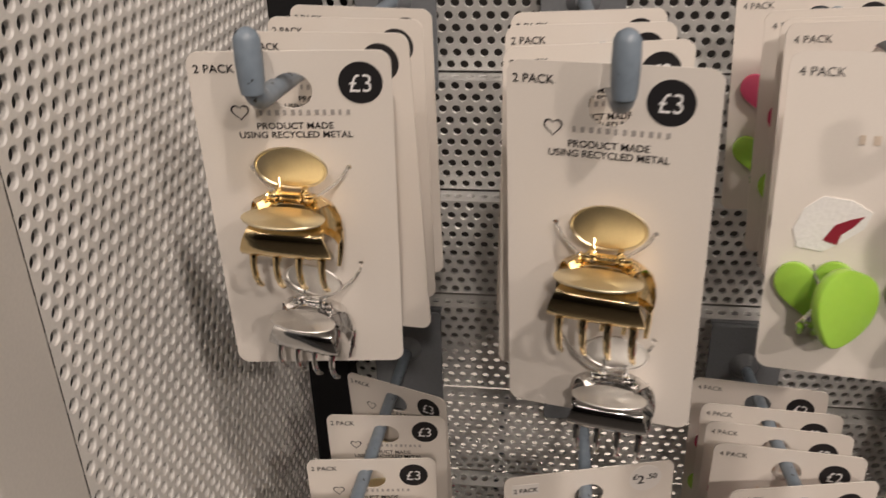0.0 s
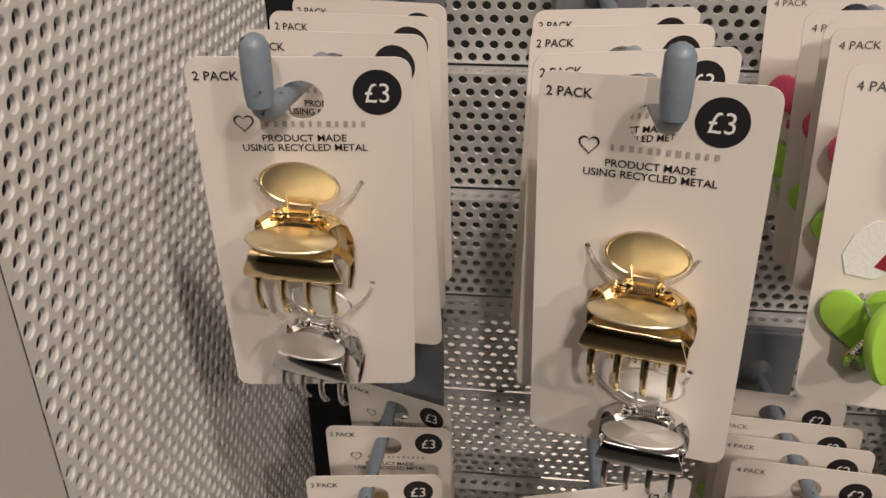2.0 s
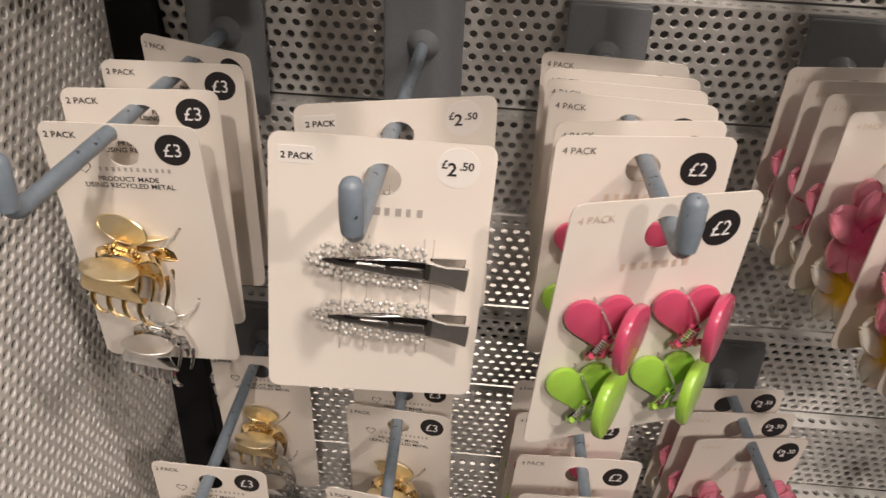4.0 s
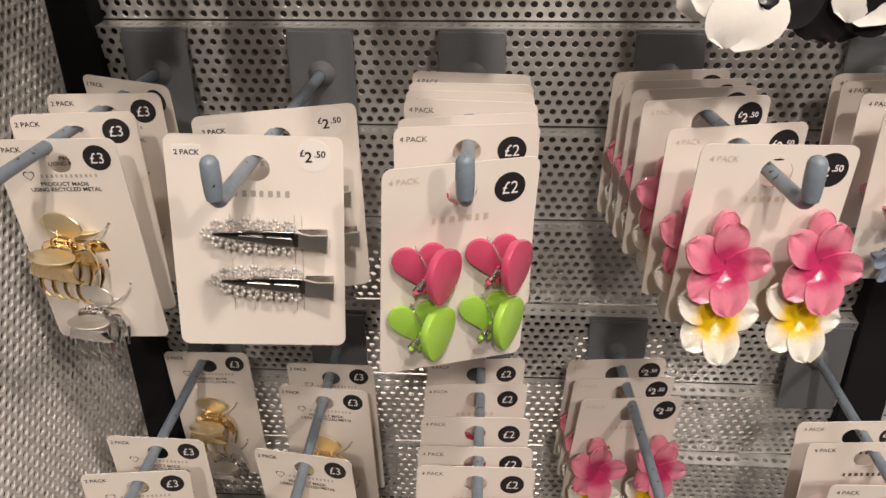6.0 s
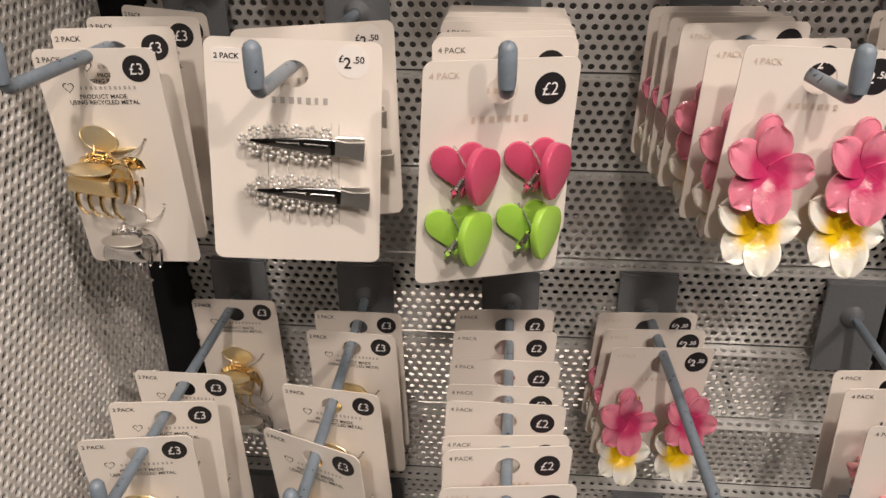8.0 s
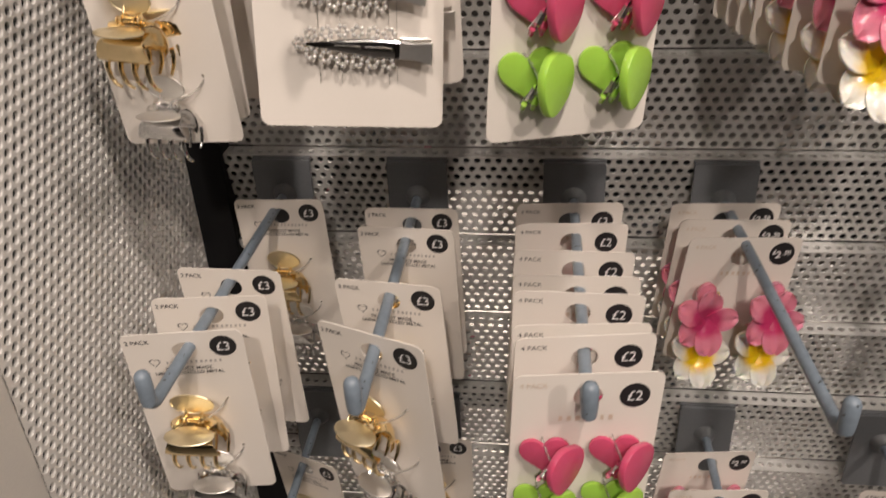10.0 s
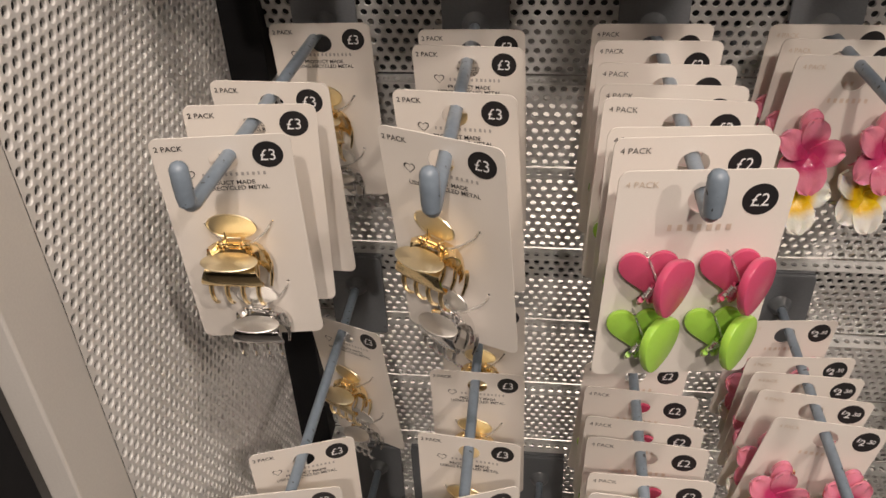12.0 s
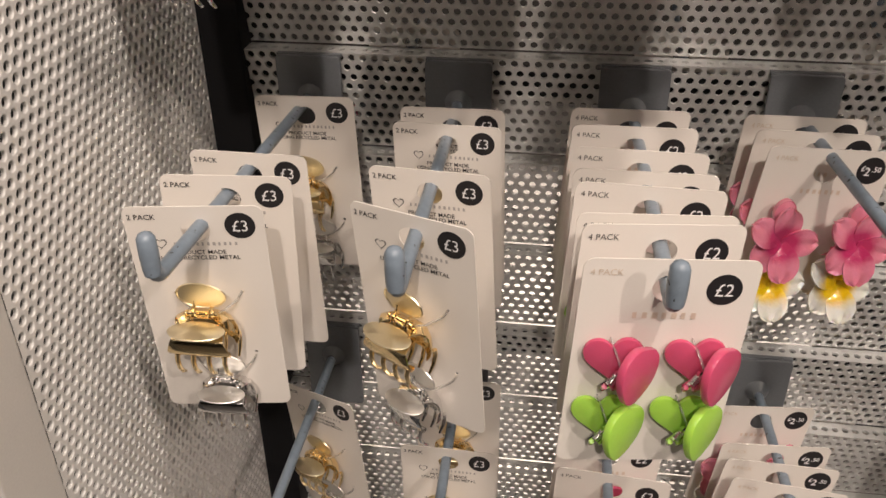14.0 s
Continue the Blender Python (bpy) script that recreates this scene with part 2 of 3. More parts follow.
# ---- perforated sheet ----
def perforated(u0, u1, v1, rows, pitch, row_pitch, hole, place, sides=8, squash=1.0, depth=0.0026, lip=0.0004):
    """A punched sheet: staggered rows of holes down from v1. place(u, v, w) puts a point of the sheet, w deep, into the world."""
    verts, faces = [], []
    corner = []
    for k in range(sides):
        a = 2 * math.pi * k / sides
        c, s = math.cos(a), math.sin(a)
        q = max(abs(c), abs(s))
        corner.append((c, s, c / q, s / q))
    for r in range(rows):
        vc = v1 - (r + 0.5) * row_pitch
        shift = pitch / 2 if r % 2 else 0.0
        if shift:
            for a, b in ((u0, u0 + shift), (u1 - shift, u1)):
                n = len(verts)
                verts += [place(a, vc - row_pitch / 2, 0), place(b, vc - row_pitch / 2, 0), place(b, vc + row_pitch / 2, 0), place(a, vc + row_pitch / 2, 0)]
                faces.append((n, n + 1, n + 2, n + 3))
        cells = int(round((u1 - u0) / pitch)) - (1 if shift else 0)
        for i in range(cells):
            uc = u0 + shift + (i + 0.5) * pitch
            n = len(verts)
            for c, s, qc, qs in corner:
                verts.append(place(uc + qc * pitch / 2, vc + qs * row_pitch / 2, 0))
            for rad, w in ((hole + lip, 0.0), (hole, lip), (hole, depth)):
                for c, s, qc, qs in corner:
                    verts.append(place(uc + c * rad, vc + s * rad * squash, w))
            for lev in range(3):
                a, b = n + lev * sides, n + (lev + 1) * sides
                for k in range(sides):
                    l = (k + 1) % sides
                    faces.append((a + k, a + l, b + l, b + k))
    me = bpy.data.meshes.new("perforated_sheet")
    me.from_pydata(verts, [], faces)
    me.materials.append(PANEL)
    return me


PITCH, ROWP, HOLE = 0.0086, 0.0076, 0.0028
SLAT, LEAN_BACK = 0.0815, 0.017
WALL = 0.503           # the foremost line of the slats
TOP_LINE = 1.200       # a line on which hook plates hang

wall_back = thing("wall_back", "perforated silver metal slat back panel of a shop display", "wall", kind="structure")
half = SLAT - 0.0015


def slat_place(z):
    def place(u, v, w):
        f = (z - v) / half
        return (u, WALL + LEAN_BACK * f + w, v)
    return place


def ledge_place(z):
    def place(u, v, w):
        return (u, WALL + (0.0 - v), z - w)
    return place


U0, U1 = -0.0258, -0.0258 + PITCH * 78
slat_mesh = perforated(U0, U1, 0.0, 10, PITCH, half / 10, HOLE, slat_place(0.0))
ledge_mesh = perforated(U0, U1, 0.0, 1, PITCH, LEAN_BACK, HOLE * 0.95, ledge_place(0.0), 8, 1.1)
for bay in (0, 1):
    for k in range(-13, 8) if bay == 0 else range(-5, 4):
        s = part("slat", slat_mesh, PANEL, wall_back, at=pose(bay * PITCH * 78, 0, TOP_LINE + k * SLAT))
        part("ledge", ledge_mesh, PANEL, s)

for n, (a, b) in enumerate(((-0.0315, 0.0), (0.6015, 0.641))):
    up = tagged(new("upright", finish(box(a, b, WALL - 0.005, 0.575, 0.0, 2.2, 0.0012), "upright", BLACK)), "black powder-coated steel upright between the perforated panels", "upright", "uprights of the display", "structure")

for k in (3, 6):
    z = TOP_LINE - k * SLAT - 0.03
    tagged(new("rail", finish(box(0.0, 0.6015, 0.530, 0.5445, z - 0.012, z + 0.012, 0.001), "rail", DARKGREY)), "dark steel rail across the back of the display", "rail", "rails of the display", "structure")

SIDE_X, SIDE_F, SIDE_B = -0.0315, 0.216, 0.499
cols = int((SIDE_B - SIDE_F) / PITCH)
rows = int(1.5 / ROWP)
side_mesh = perforated(SIDE_B - cols * PITCH, SIDE_B, 1.85, rows, PITCH, ROWP, HOLE * 0.98, lambda u, v, w: (SIDE_X - w, u, v), 16, lip=0.0005)
wall_side = thing("wall_side", "perforated silver metal end panel with a plain pale border", "wall", kind="structure")
side_mesh.materials.clear()
side_mesh.materials.append(SIDE)
part("perforated_sheet", side_mesh, SIDE, wall_side)
part("border", box(SIDE_X - 0.018, SIDE_X + 0.0003, 0.180, SIDE_B - cols * PITCH, 0.1, 2.0, 0.0015), BORDER, wall_side, "plain pale metal border")
part("lining_sheet", box(SIDE_X - 0.03, SIDE_X - 0.028, 0.2, 0.55, 0.1, 2.0), DARKGREY, wall_side)
part("post", box(SIDE_X - 0.06, SIDE_X - 0.021, 0.152, 0.1785, 0.0, 2.2, 0.002), BLACK, wall_side, "black post behind the border")
part("outer_face", box(SIDE_X - 0.075, SIDE_X - 0.062, 0.05, 0.16, 0.0, 2.2, 0.002), DARKGREY, wall_side)

# the shop round the display
floor = tagged(new("floor", finish(box(-4, 4, -5, 3, -0.1, 0.0), "floor", material("grey_floor_tile", (0.24, 0.225, 0.21), 0.35, 0, 0.1, 60))), "grey polished shop floor", "floor", kind="structure")
ceiling = tagged(new("ceiling", finish(box(-4, 4, -5, 3, 3.0, 3.1), "ceiling", material("dark_ceiling_paint", (0.10, 0.095, 0.09), 0.8, 0, 0.1, 60))), "dark painted shop ceiling", "ceiling", kind="structure")
# walls added to close the room, kept dark so the polished clips mirror darkness
shade = material("dark_added_wall_paint", (0.07, 0.065, 0.06), 0.8, 0, 0.15, 30)
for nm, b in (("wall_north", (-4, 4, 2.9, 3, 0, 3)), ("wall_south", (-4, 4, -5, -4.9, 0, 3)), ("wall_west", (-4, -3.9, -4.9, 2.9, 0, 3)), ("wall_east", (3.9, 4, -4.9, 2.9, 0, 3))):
    tagged(new(nm, finish(box(*b), nm, shade)), "plain dark wall added to close off the shop", "wall", kind="structure")

# ---- hooks ----
ROW = {1: TOP_LINE + 3 * SLAT, 2: TOP_LINE, 3: TOP_LINE - 3 * SLAT, 4: TOP_LINE - 6 * SLAT, 5: TOP_LINE - 9 * SLAT}
ROOT_Y, RISE, RISE_TOP = 0.499, 0.019, 0.012


def make_hook(length, skew=0.0, rise=RISE):
    h = thing("display_hook", "blue-grey plastic display hook on a grey backing plate", "hook", "hooks on the slat wall")
    p = outline_plate([rounded(-0.0245, 0.0245, -0.086, 0.0, 0.003)], -0.0035, 0.0, 0.0008)
    part("backing_plate", p, PLATE, h, "grey moulded plastic plate")
    part("hanger_lip", box(-0.0245, 0.0245, 0.0002, 0.012, -0.0022, 0.0006, 0.0005), PLATE, h)
    z0 = -0.031
    y1 = -length
    pts = [(0, -0.003, z0), (0, -0.02, z0 + rise * 0.07)]
    for k in range(1, 9):
        f = k / 8
        pts.append((0, -0.02 + (y1 + 0.032) * f, z0 + rise * (0.07 + 0.87 * f)))
    zb = z0 + rise * 0.94
    for k in range(1, 7):
        a = radians(90 * k / 6)
        pts.append((0, y1 + 0.012 - 0.009 * math.sin(a), zb + 0.009 * (1 - math.cos(a))))
    rod = tube(pts, 0.0038, 12)
    part("rod", rod, HOOK, h, smooth=True)
    tip = tube([(0, y1 + 0.003, zb + 0.004 + d) for d in (0.0, 0.004, 0.011, 0.0185, 0.0208, 0.0220)], [0.0040, 0.0045, 0.0047, 0.0045, 0.0033, 0.0012], 12)
    part("tip", tip, HOOK, h, "thicker rounded end", True)
    for ob in h.children:
        if skew and ob.name.split('.')[0] in ('rod', 'tip'):
            for v in ob.data.vertices:
                v.co.x += skew * (-v.co.y) / length
    collar = tube([(0, -0.003, z0), (0, -0.006, z0), (0, -0.012, z0 + 0.001)], [0.0105, 0.0085, 0.0046], 14)
    part("collar", collar, PLATE, h, "", True)
    return h


# ---- packs of hair clips ----
FACE = -0.0007   # front of the card


def card_part(pack, w, top, bottom, hole_r=0.0078, holes=(), at_x=0.0):
    loops = [rounded(-w / 2 + at_x, w / 2 + at_x, bottom, top, 0.005), ring(0, 0, hole_r, hole_r * 0.92)]
    loops += [ring(x, z, 0.0011, None, 8) for x, z in holes]
    return part("card", outline_plate(loops, 0.0, FACE), CARD, pack, "cream printed card with a punched hole")


def sticker(pack, x, z, text, mat, ink, r=0.0091, pence=""):
    s = part("price_spot", outline_plate([ring(x, z, r, None, 32)], FACE + 0.0001, FACE - 0.0002), mat, pack, "round price spot")
    if pence:
        lettering("£", 0.0052, ink, s, x - 0.0073, z - 0.0002, FACE - 0.0004, bold=0.0001)
        lettering(text, 0.0082, ink, s, x - 0.0046, z - 0.0034, FACE - 0.0004, bold=0.00015)
        lettering(pence, 0.0050, ink, s, x + 0.0004, z - 0.0006, FACE - 0.0004, bold=0.0001)
    else:
        lettering(text, 0.0098, ink, s, x, z - 0.0034, FACE - 0.0004, "CENTER", 0.0, squeeze=0.9)
    return s


def heart_outline(pack, x, z, w, mat):
    o = heart(w, w * 0.95)
    inner = [(a * 0.82, (b - w * 0.02) * 0.82 + w * 0.02) for a, b in o]
    bm = bmesh.new()
    A = [bm.verts.new((x + a, FACE - 0.0003, z + b)) for a, b in o]
    B = [bm.verts.new((x + a, FACE - 0.0003, z + b)) for a, b in inner]
    n = len(A)
    for k in range(n):
        bm.faces.new((A[k], A[(k + 1) % n], B[(k + 1) % n], B[k]))
    return part("heart_mark", bm, mat, pack)


def coil(x0, x1, y, z, r, wire, turns, bm=None):
    pts = []
    n = turns * 8
    for k in range(n + 1):
        a = 2 * math.pi * k / 8
        pts.append((x0 + (x1 - x0) * k / n, y + r * math.cos(a), z + r * math.sin(a)))
    return tube(pts, wire, 4, bm)


def paddle(rx, rz, thick, at, mat, parent, name="paddle", dome=0.00008):
    """An oval thumb pad with a raised rim; at gives its pose."""
    bm = bmesh.new()
    n = 28
    prof = [(0.0, -thick - dome), (0.50, -thick - dome * 0.72), (0.88, -thick - dome * 0.08), (0.905, -thick - dome * 0.05), (0.94, -thick - 0.0004), (0.975, -thick - 0.0004), (1.0, -thick * 0.5), (0.96, 0.0), (0.0, 0.0002)]
    rings = []
    for f, y in prof:
        if f == 0:
            rings.append([bm.verts.new((0, y, 0))])
        else:
            rings.append([bm.verts.new((rx * f * math.cos(2 * math.pi * k / n), y, rz * f * math.sin(2 * math.pi * k / n))) for k in range(n)])
    for a, b in zip(rings, rings[1:]):
        for k in range(n):
            l = (k + 1) % n
            f = [a[k % len(a)], a[l % len(a)], b[l % len(b)], b[k % len(b)]]
            f = list(dict.fromkeys(f))
            if len(f) > 2:
                bm.faces.new(f)
    bm.transform(at)
    return part(name, bm, mat, parent, "", True)


def shell(widths, prof, thick, mat, parent, name, bow=0.0):
    """A pressed claw side: a width for each point of a profile of (y, z), with thickness."""
    bm = bmesh.new()
    nu, nv = 12, len(prof)
    layers = []
    for lay in (0, 1):
        grid = []
        for j, (y, z) in enumerate(prof):
            a, b = prof[max(j - 1, 0)], prof[min(j + 1, nv - 1)]
            t = Vector((0, b[0] - a[0], b[1] - a[1])).normalized()
            nrm = Vector((0, -t.z, t.y))
            row = []
            for i in range(nu + 1):
                u = 2 * i / nu - 1
                row.append(bm.verts.new(Vector((u * widths[j] / 2, y + bow * u ** 4, z)) + nrm * thick * lay))
            grid.append(row)
        layers.append(grid)
    for g in layers:
        for j in range(nv - 1):
            for i in range(nu):
                bm.faces.new((g[j][i], g[j][i + 1], g[j + 1][i + 1], g[j + 1][i]))
    a, b = layers
    for j in range(nv - 1):
        for i in (0, nu):
            bm.faces.new((a[j][i], a[j + 1][i], b[j + 1][i], b[j][i]))
    for i in range(nu):
        for j in (0, nv - 1):
            bm.faces.new((a[j][i], b[j][i], b[j][i + 1], a[j][i + 1]))
    return part(name, bm, mat, parent, "", True)


def claw_clip(pack, mat, k, x, z, swing=0.0, lean=0.0, teeth=4, label=""):
    """A pressed metal claw: its back half lies on the card with the thumb pad up, its front half stands out with the pad level."""
    c = tagged(new("claw_clip"), label)
    c.parent = pack
    c.matrix_basis = pose(x, FACE, z, 0, lean, swing) @ Matrix.Scale(k, 4)
    pad_mat = GOLD_PAD if mat is GOLD else SILVER_PAD
    back = [(-0.0105, -0.0005), (-0.0080, 0.0012), (-0.0045, 0.0008), (-0.0020, -0.0018), (-0.0010, -0.0060), (-0.0010, -0.0110), (-0.0022, -0.0145), (-0.0045, -0.0160)]
    shell((0.020, 0.024, 0.029, 0.033, 0.0355, 0.0365, 0.0360, 0.0340), back, 0.0008, mat, c, "back_claw", -0.0075)
    front = [(-0.0120, -0.0030), (-0.0190, -0.0032), (-0.0240, -0.0040), (-0.0256, -0.0056), (-0.0260, -0.0080), (-0.0261, -0.0105), (-0.0259, -0.0130), (-0.0246, -0.0154), (-0.0222, -0.0168), (-0.0198, -0.0170)]
    shell((0.022, 0.0255, 0.0280, 0.0295, 0.0315, 0.0332, 0.0346, 0.0346, 0.0330, 0.0300), front, 0.0009, mat, c, "front_claw", 0.0009)
    paddle(0.0142, 0.0090, 0.0007, pose(0, -0.0072, 0.0136, 4, 0, 0), pad_mat, c, "upper_thumb_pad")
    paddle(0.0158, 0.0086, 0.0007, pose(0, -0.0222, 0.0010, 86, 0, 0), pad_mat, c, "lower_thumb_pad")
    hy, hz = -0.0105, 0.0030
    bm = bmesh.new()
    coil(-0.0040, 0.0040, hy, hz, 0.0016, 0.00042, 11, bm)
    tube([(-0.0090, hy, hz), (0.0090, hy, hz)], 0.0008, 8, bm)
    tube([(-0.0040, hy, hz + 0.0014), (-0.0050, hy + 0.003, hz + 0.0062)], 0.0004, 5, bm)
    tube([(0.0040, hy, hz + 0.0014), (0.0050, hy - 0.005, hz + 0.0018)], 0.0004, 5, bm)
    part("spring", bm, mat, c, "", True)
    for s in (-1, 1):
        part("hinge_lug", tube([(s * 0.0054, hy, hz), (s * 0.0060, hy, hz), (s * 0.0068, hy, hz)], [0.0020, 0.0022, 0.0020], 12), mat, c, "", True)
        part("rivet", tube([(s * 0.0084, hy, hz), (s * 0.0092, hy, hz), (s * 0.0097, hy, hz)], [0.0014, 0.0016, 0.0008], 10), mat, c, "", True)
        part("pad_neck", box(s * 0.0050 - 0.0011, s * 0.0050 + 0.0011, hy, -0.0072, hz - 0.0006, 0.0062, 0.0003), mat, c)
    for i in range(teeth):
        tx = (i / (teeth - 1) - 0.5) * 0.0265
        pts = [(tx, -0.0225, -0.0166), (tx, -0.0238, -0.0200), (tx, -0.0234, -0.0255), (tx, -0.0212, -0.0305), (tx, -0.0180, -0.0338)]
        part("front_tooth", tube(pts, [0.0016, 0.0014, 0.0013, 0.0012, 0.0009], 8), mat, c, "", True)
        tb = tx * 0.92 + 0.0034
        pts = [(tb, -0.0034, -0.0150), (tb, -0.0030, -0.0185), (tb, -0.0050, -0.0240), (tb, -0.0090, -0.0285)]
        part("back_tooth", tube(pts, [0.0015, 0.0013, 0.0012, 0.0008], 8), mat, c, "", True)
    return c


def tie_loop(pack, x0, x1, z, drop, out):
    pts = []
    for k in range(15):
        f = k / 14
        a = math.pi * f
        pts.append((x0 + (x1 - x0) * f, FACE - out * math.sin(a) ** 1.3, z - drop * math.sin(a) ** 0.5))
    return part("nylon_tie", tube(pts, 0.0007, 6), TIE, pack, "clear nylon tie", True)


def block_line(count, w, h, gap, x, z, y, mat, parent):
    """A line of brand print, not lettered: one small block for each character."""
    bm = bmesh.new()
    total = count * w + (count - 1) * gap
    for k in range(count):
        a = x - total / 2 + k * (w + gap)
        wk = w * (0.8 + 0.35 * ((k * 7) % 5) / 4)
        bm.faces.new([bm.verts.new(q) for q in ((a, y, z), (a + wk, y, z), (a + wk, y, z + h), (a, y, z + h))])
    return tagged(part("printed_line", bm, mat, parent), kind="stuff")



def gold_pack(swing=0.0, swing2=0.0, dx=0.0, up=0.0, spot_x=0.0235, down=-0.1015):
    p = thing("hair_claw_pack", "hook-hung cream card with a gold and a silver hair claw", "hair clips", "metal hair claw packs")
    card = card_part(p, 0.0725, 0.0149, -0.1286, 0.0076, ((-0.0180, -0.0410 + up), (0.0185, -0.0415 + up), (0.0205, -0.0860 + up)))
    lettering("2 PACK", 0.0044, INK, card, -0.0340, 0.0072, FACE - 0.0003, bold=0.00004)
    sticker(p, spot_x, 0.0028, "£3", INK, WHITE, 0.0080)
    heart_outline(card, -0.0195, -0.0085, 0.0068, INK)
    block_line(12, 0.0013, 0.0021, 0.0016, 0.0040, -0.0095, FACE - 0.0003, MIDINK, card)
    lettering("PRODUCT MADE", 0.0037, INK, card, 0.0, -0.0150, FACE - 0.0003, "CENTER", bold=0.00004)
    lettering("USING RECYCLED METAL", 0.0037, INK, card, 0.0, -0.0186, FACE - 0.0003, "CENTER", bold=0.00004)
    claw_clip(p, GOLD, 1.0, -0.001 + dx, -0.0510 + up, swing, 0, 4, "polished gold metal claw clip")
    claw_clip(p, SILVER, 0.88, 0.0035 + dx, down + up, swing2, 0, 4, "polished silver metal claw clip")
    tie_loop(p, -0.0180, 0.0185, -0.0410 + up, 0.0085, 0.0105)
    tie_loop(p, -0.0150, 0.0205, -0.0880 + up, 0.0085, 0.0095)
    return p


def heart_clip(pack, mat, x, z, label):
    c = tagged(new("heart_claw_clip"), label)
    c.parent = pack
    c.matrix_basis = pose(x, FACE, z)
    lobes = heart(0.0285, 0.0270, 40)
    disc = [(0.0138 * math.sin(2 * math.pi * k / 40), 0.0134 * math.cos(2 * math.pi * k / 40)) for k in range(40)]
    back = [(0.80 * a + 0.20 * e, 0.80 * b + 0.20 * d) for (a, b), (e, d) in zip(lobes, disc)]
    front = [(0.26 * a + 0.70 * e, 0.28 * b + 0.78 * d) for (a, b), (e, d) in zip(lobes, disc)]
    part("back_heart", outline_plate([back], -0.0014, 0.0014, 0.0008), mat, c, "", True, pose(-0.0020, -0.0050, 0.0035, 0, -9, -8))
    part("front_heart", outline_plate([front], -0.0021, 0.0021, 0.0013), mat, c, "", True, pose(0.0070, -0.0150, 0.0030, -4, 22, 39) @ Matrix.Scale(1.10, 4))
    bm = bmesh.new()
    coil(-0.0028, 0.0028, 0, 0, 0.0015, 0.0005, 6, bm)
    tube([(-0.0045, 0, 0), (0.0045, 0, 0)], 0.0006, 6, bm)
    tube([(0.002, 0, 0.001), (-0.005, 0.001, 0.002)], 0.0004, 5, bm)
    bm.transform(pose(-0.0022, -0.0115, -0.0030, 0, -62, 0) @ Matrix.Scale(1.25, 4))
    part("spring", bm, SILVER, c, "silver wire spring", True)
    lug = box(-0.0022, 0.0022, -0.002, 0.002, -0.0045, 0.0045, 0.0008)
    lug.transform(pose(-0.0005, -0.0108, -0.0040, 0, 30, 30))
    part("hinge_lug", lug, mat, c)
    for k in range(3):
        t = tube([(-0.006 + 0.005 * k, -0.012, -0.007), (-0.006 + 0.005 * k, -0.0095, -0.0105), (-0.005 + 0.005 * k, -0.006, -0.0115)], [0.0014, 0.0012, 0.0007], 6)
        part("tooth", t, mat, c, "", True)
    tie = [(-0.0035, 0.0, 0.0125), (-0.0030, -0.006, 0.0115), (-0.0010, -0.0105, 0.0070), (0.0005, -0.0120, 0.0030)]
    part("nylon_tie", tube(tie, 0.0006, 6), TIE, c, "clear nylon tie", True)
    return c


def brand_bars(card, mat, z, k=1.0):
    block_line(7, 0.0024 * k, 0.0034 * k, 0.0022 * k, 0.0, z, FACE - 0.0003, mat, card)


def heart_pack(faded=False):
    p = thing("heart_clip_pack", "hook-hung cream card of pink and lime heart claw clips", "hair clips", "heart clip packs")
    card = card_part(p, 0.0815, 0.0155, -0.1065, 0.0080)
    lettering("4 PACK", 0.0046, FOIL if faded else GREYINK, card, -0.0375, 0.0070, FACE - 0.0003)
    sticker(p, 0.0255, -0.0002, "£2", INK, WHITE, 0.0083)
    brand_bars(card, FOIL, -0.0165)
    for x in (-0.0195, 0.0195):
        heart_clip(p, PINK, x, -0.0408, "pink plastic heart claw clip")
        heart_clip(p, LIME, x - 0.0015, -0.0755, "lime green plastic heart claw clip")
    return p


def torn_pack():
    p = thing("heart_clip_pack", "cream card of heart claw clips, torn where one is missing", "hair clips", "heart clip packs")
    card = card_part(p, 0.0815, 0.0155, -0.1065, 0.0080)
    lettering("4 PACK", 0.0046, GREYINK, card, -0.0375, 0.0070, FACE - 0.0003)
    sticker(p, 0.0255, -0.0002, "£2", INK, WHITE, 0.0083)
    brand_bars(card, FOIL, -0.0165)
    rag = [(-0.030, -0.041), (-0.024, -0.036), (-0.014, -0.037), (-0.007, -0.041), (-0.009, -0.047), (-0.016, -0.053), (-0.022, -0.057), (-0.031, -0.056), (-0.033, -0.049)]
    part("torn_patch", outline_plate([rag], FACE + 0.0001, FACE - 0.0005), TORN, p, "torn white paper")
    gap = [(-0.0225, -0.0525), (-0.0190, -0.0465), (-0.0140, -0.0440), (-0.0095, -0.0425), (-0.0125, -0.0465), (-0.0165, -0.0500), (-0.0175, -0.0540)]
    part("torn_gap", outline_plate([gap], FACE - 0.0004, FACE - 0.0007), WINE, p, "dark red seen through the tear")
    heart_clip(p, PINK, 0.0195, -0.0440, "pink plastic heart claw clip")
    for x in (-0.0195, 0.0195):
        heart_clip(p, LIME, x - 0.0015, -0.0755, "lime green plastic heart claw clip")
    return p


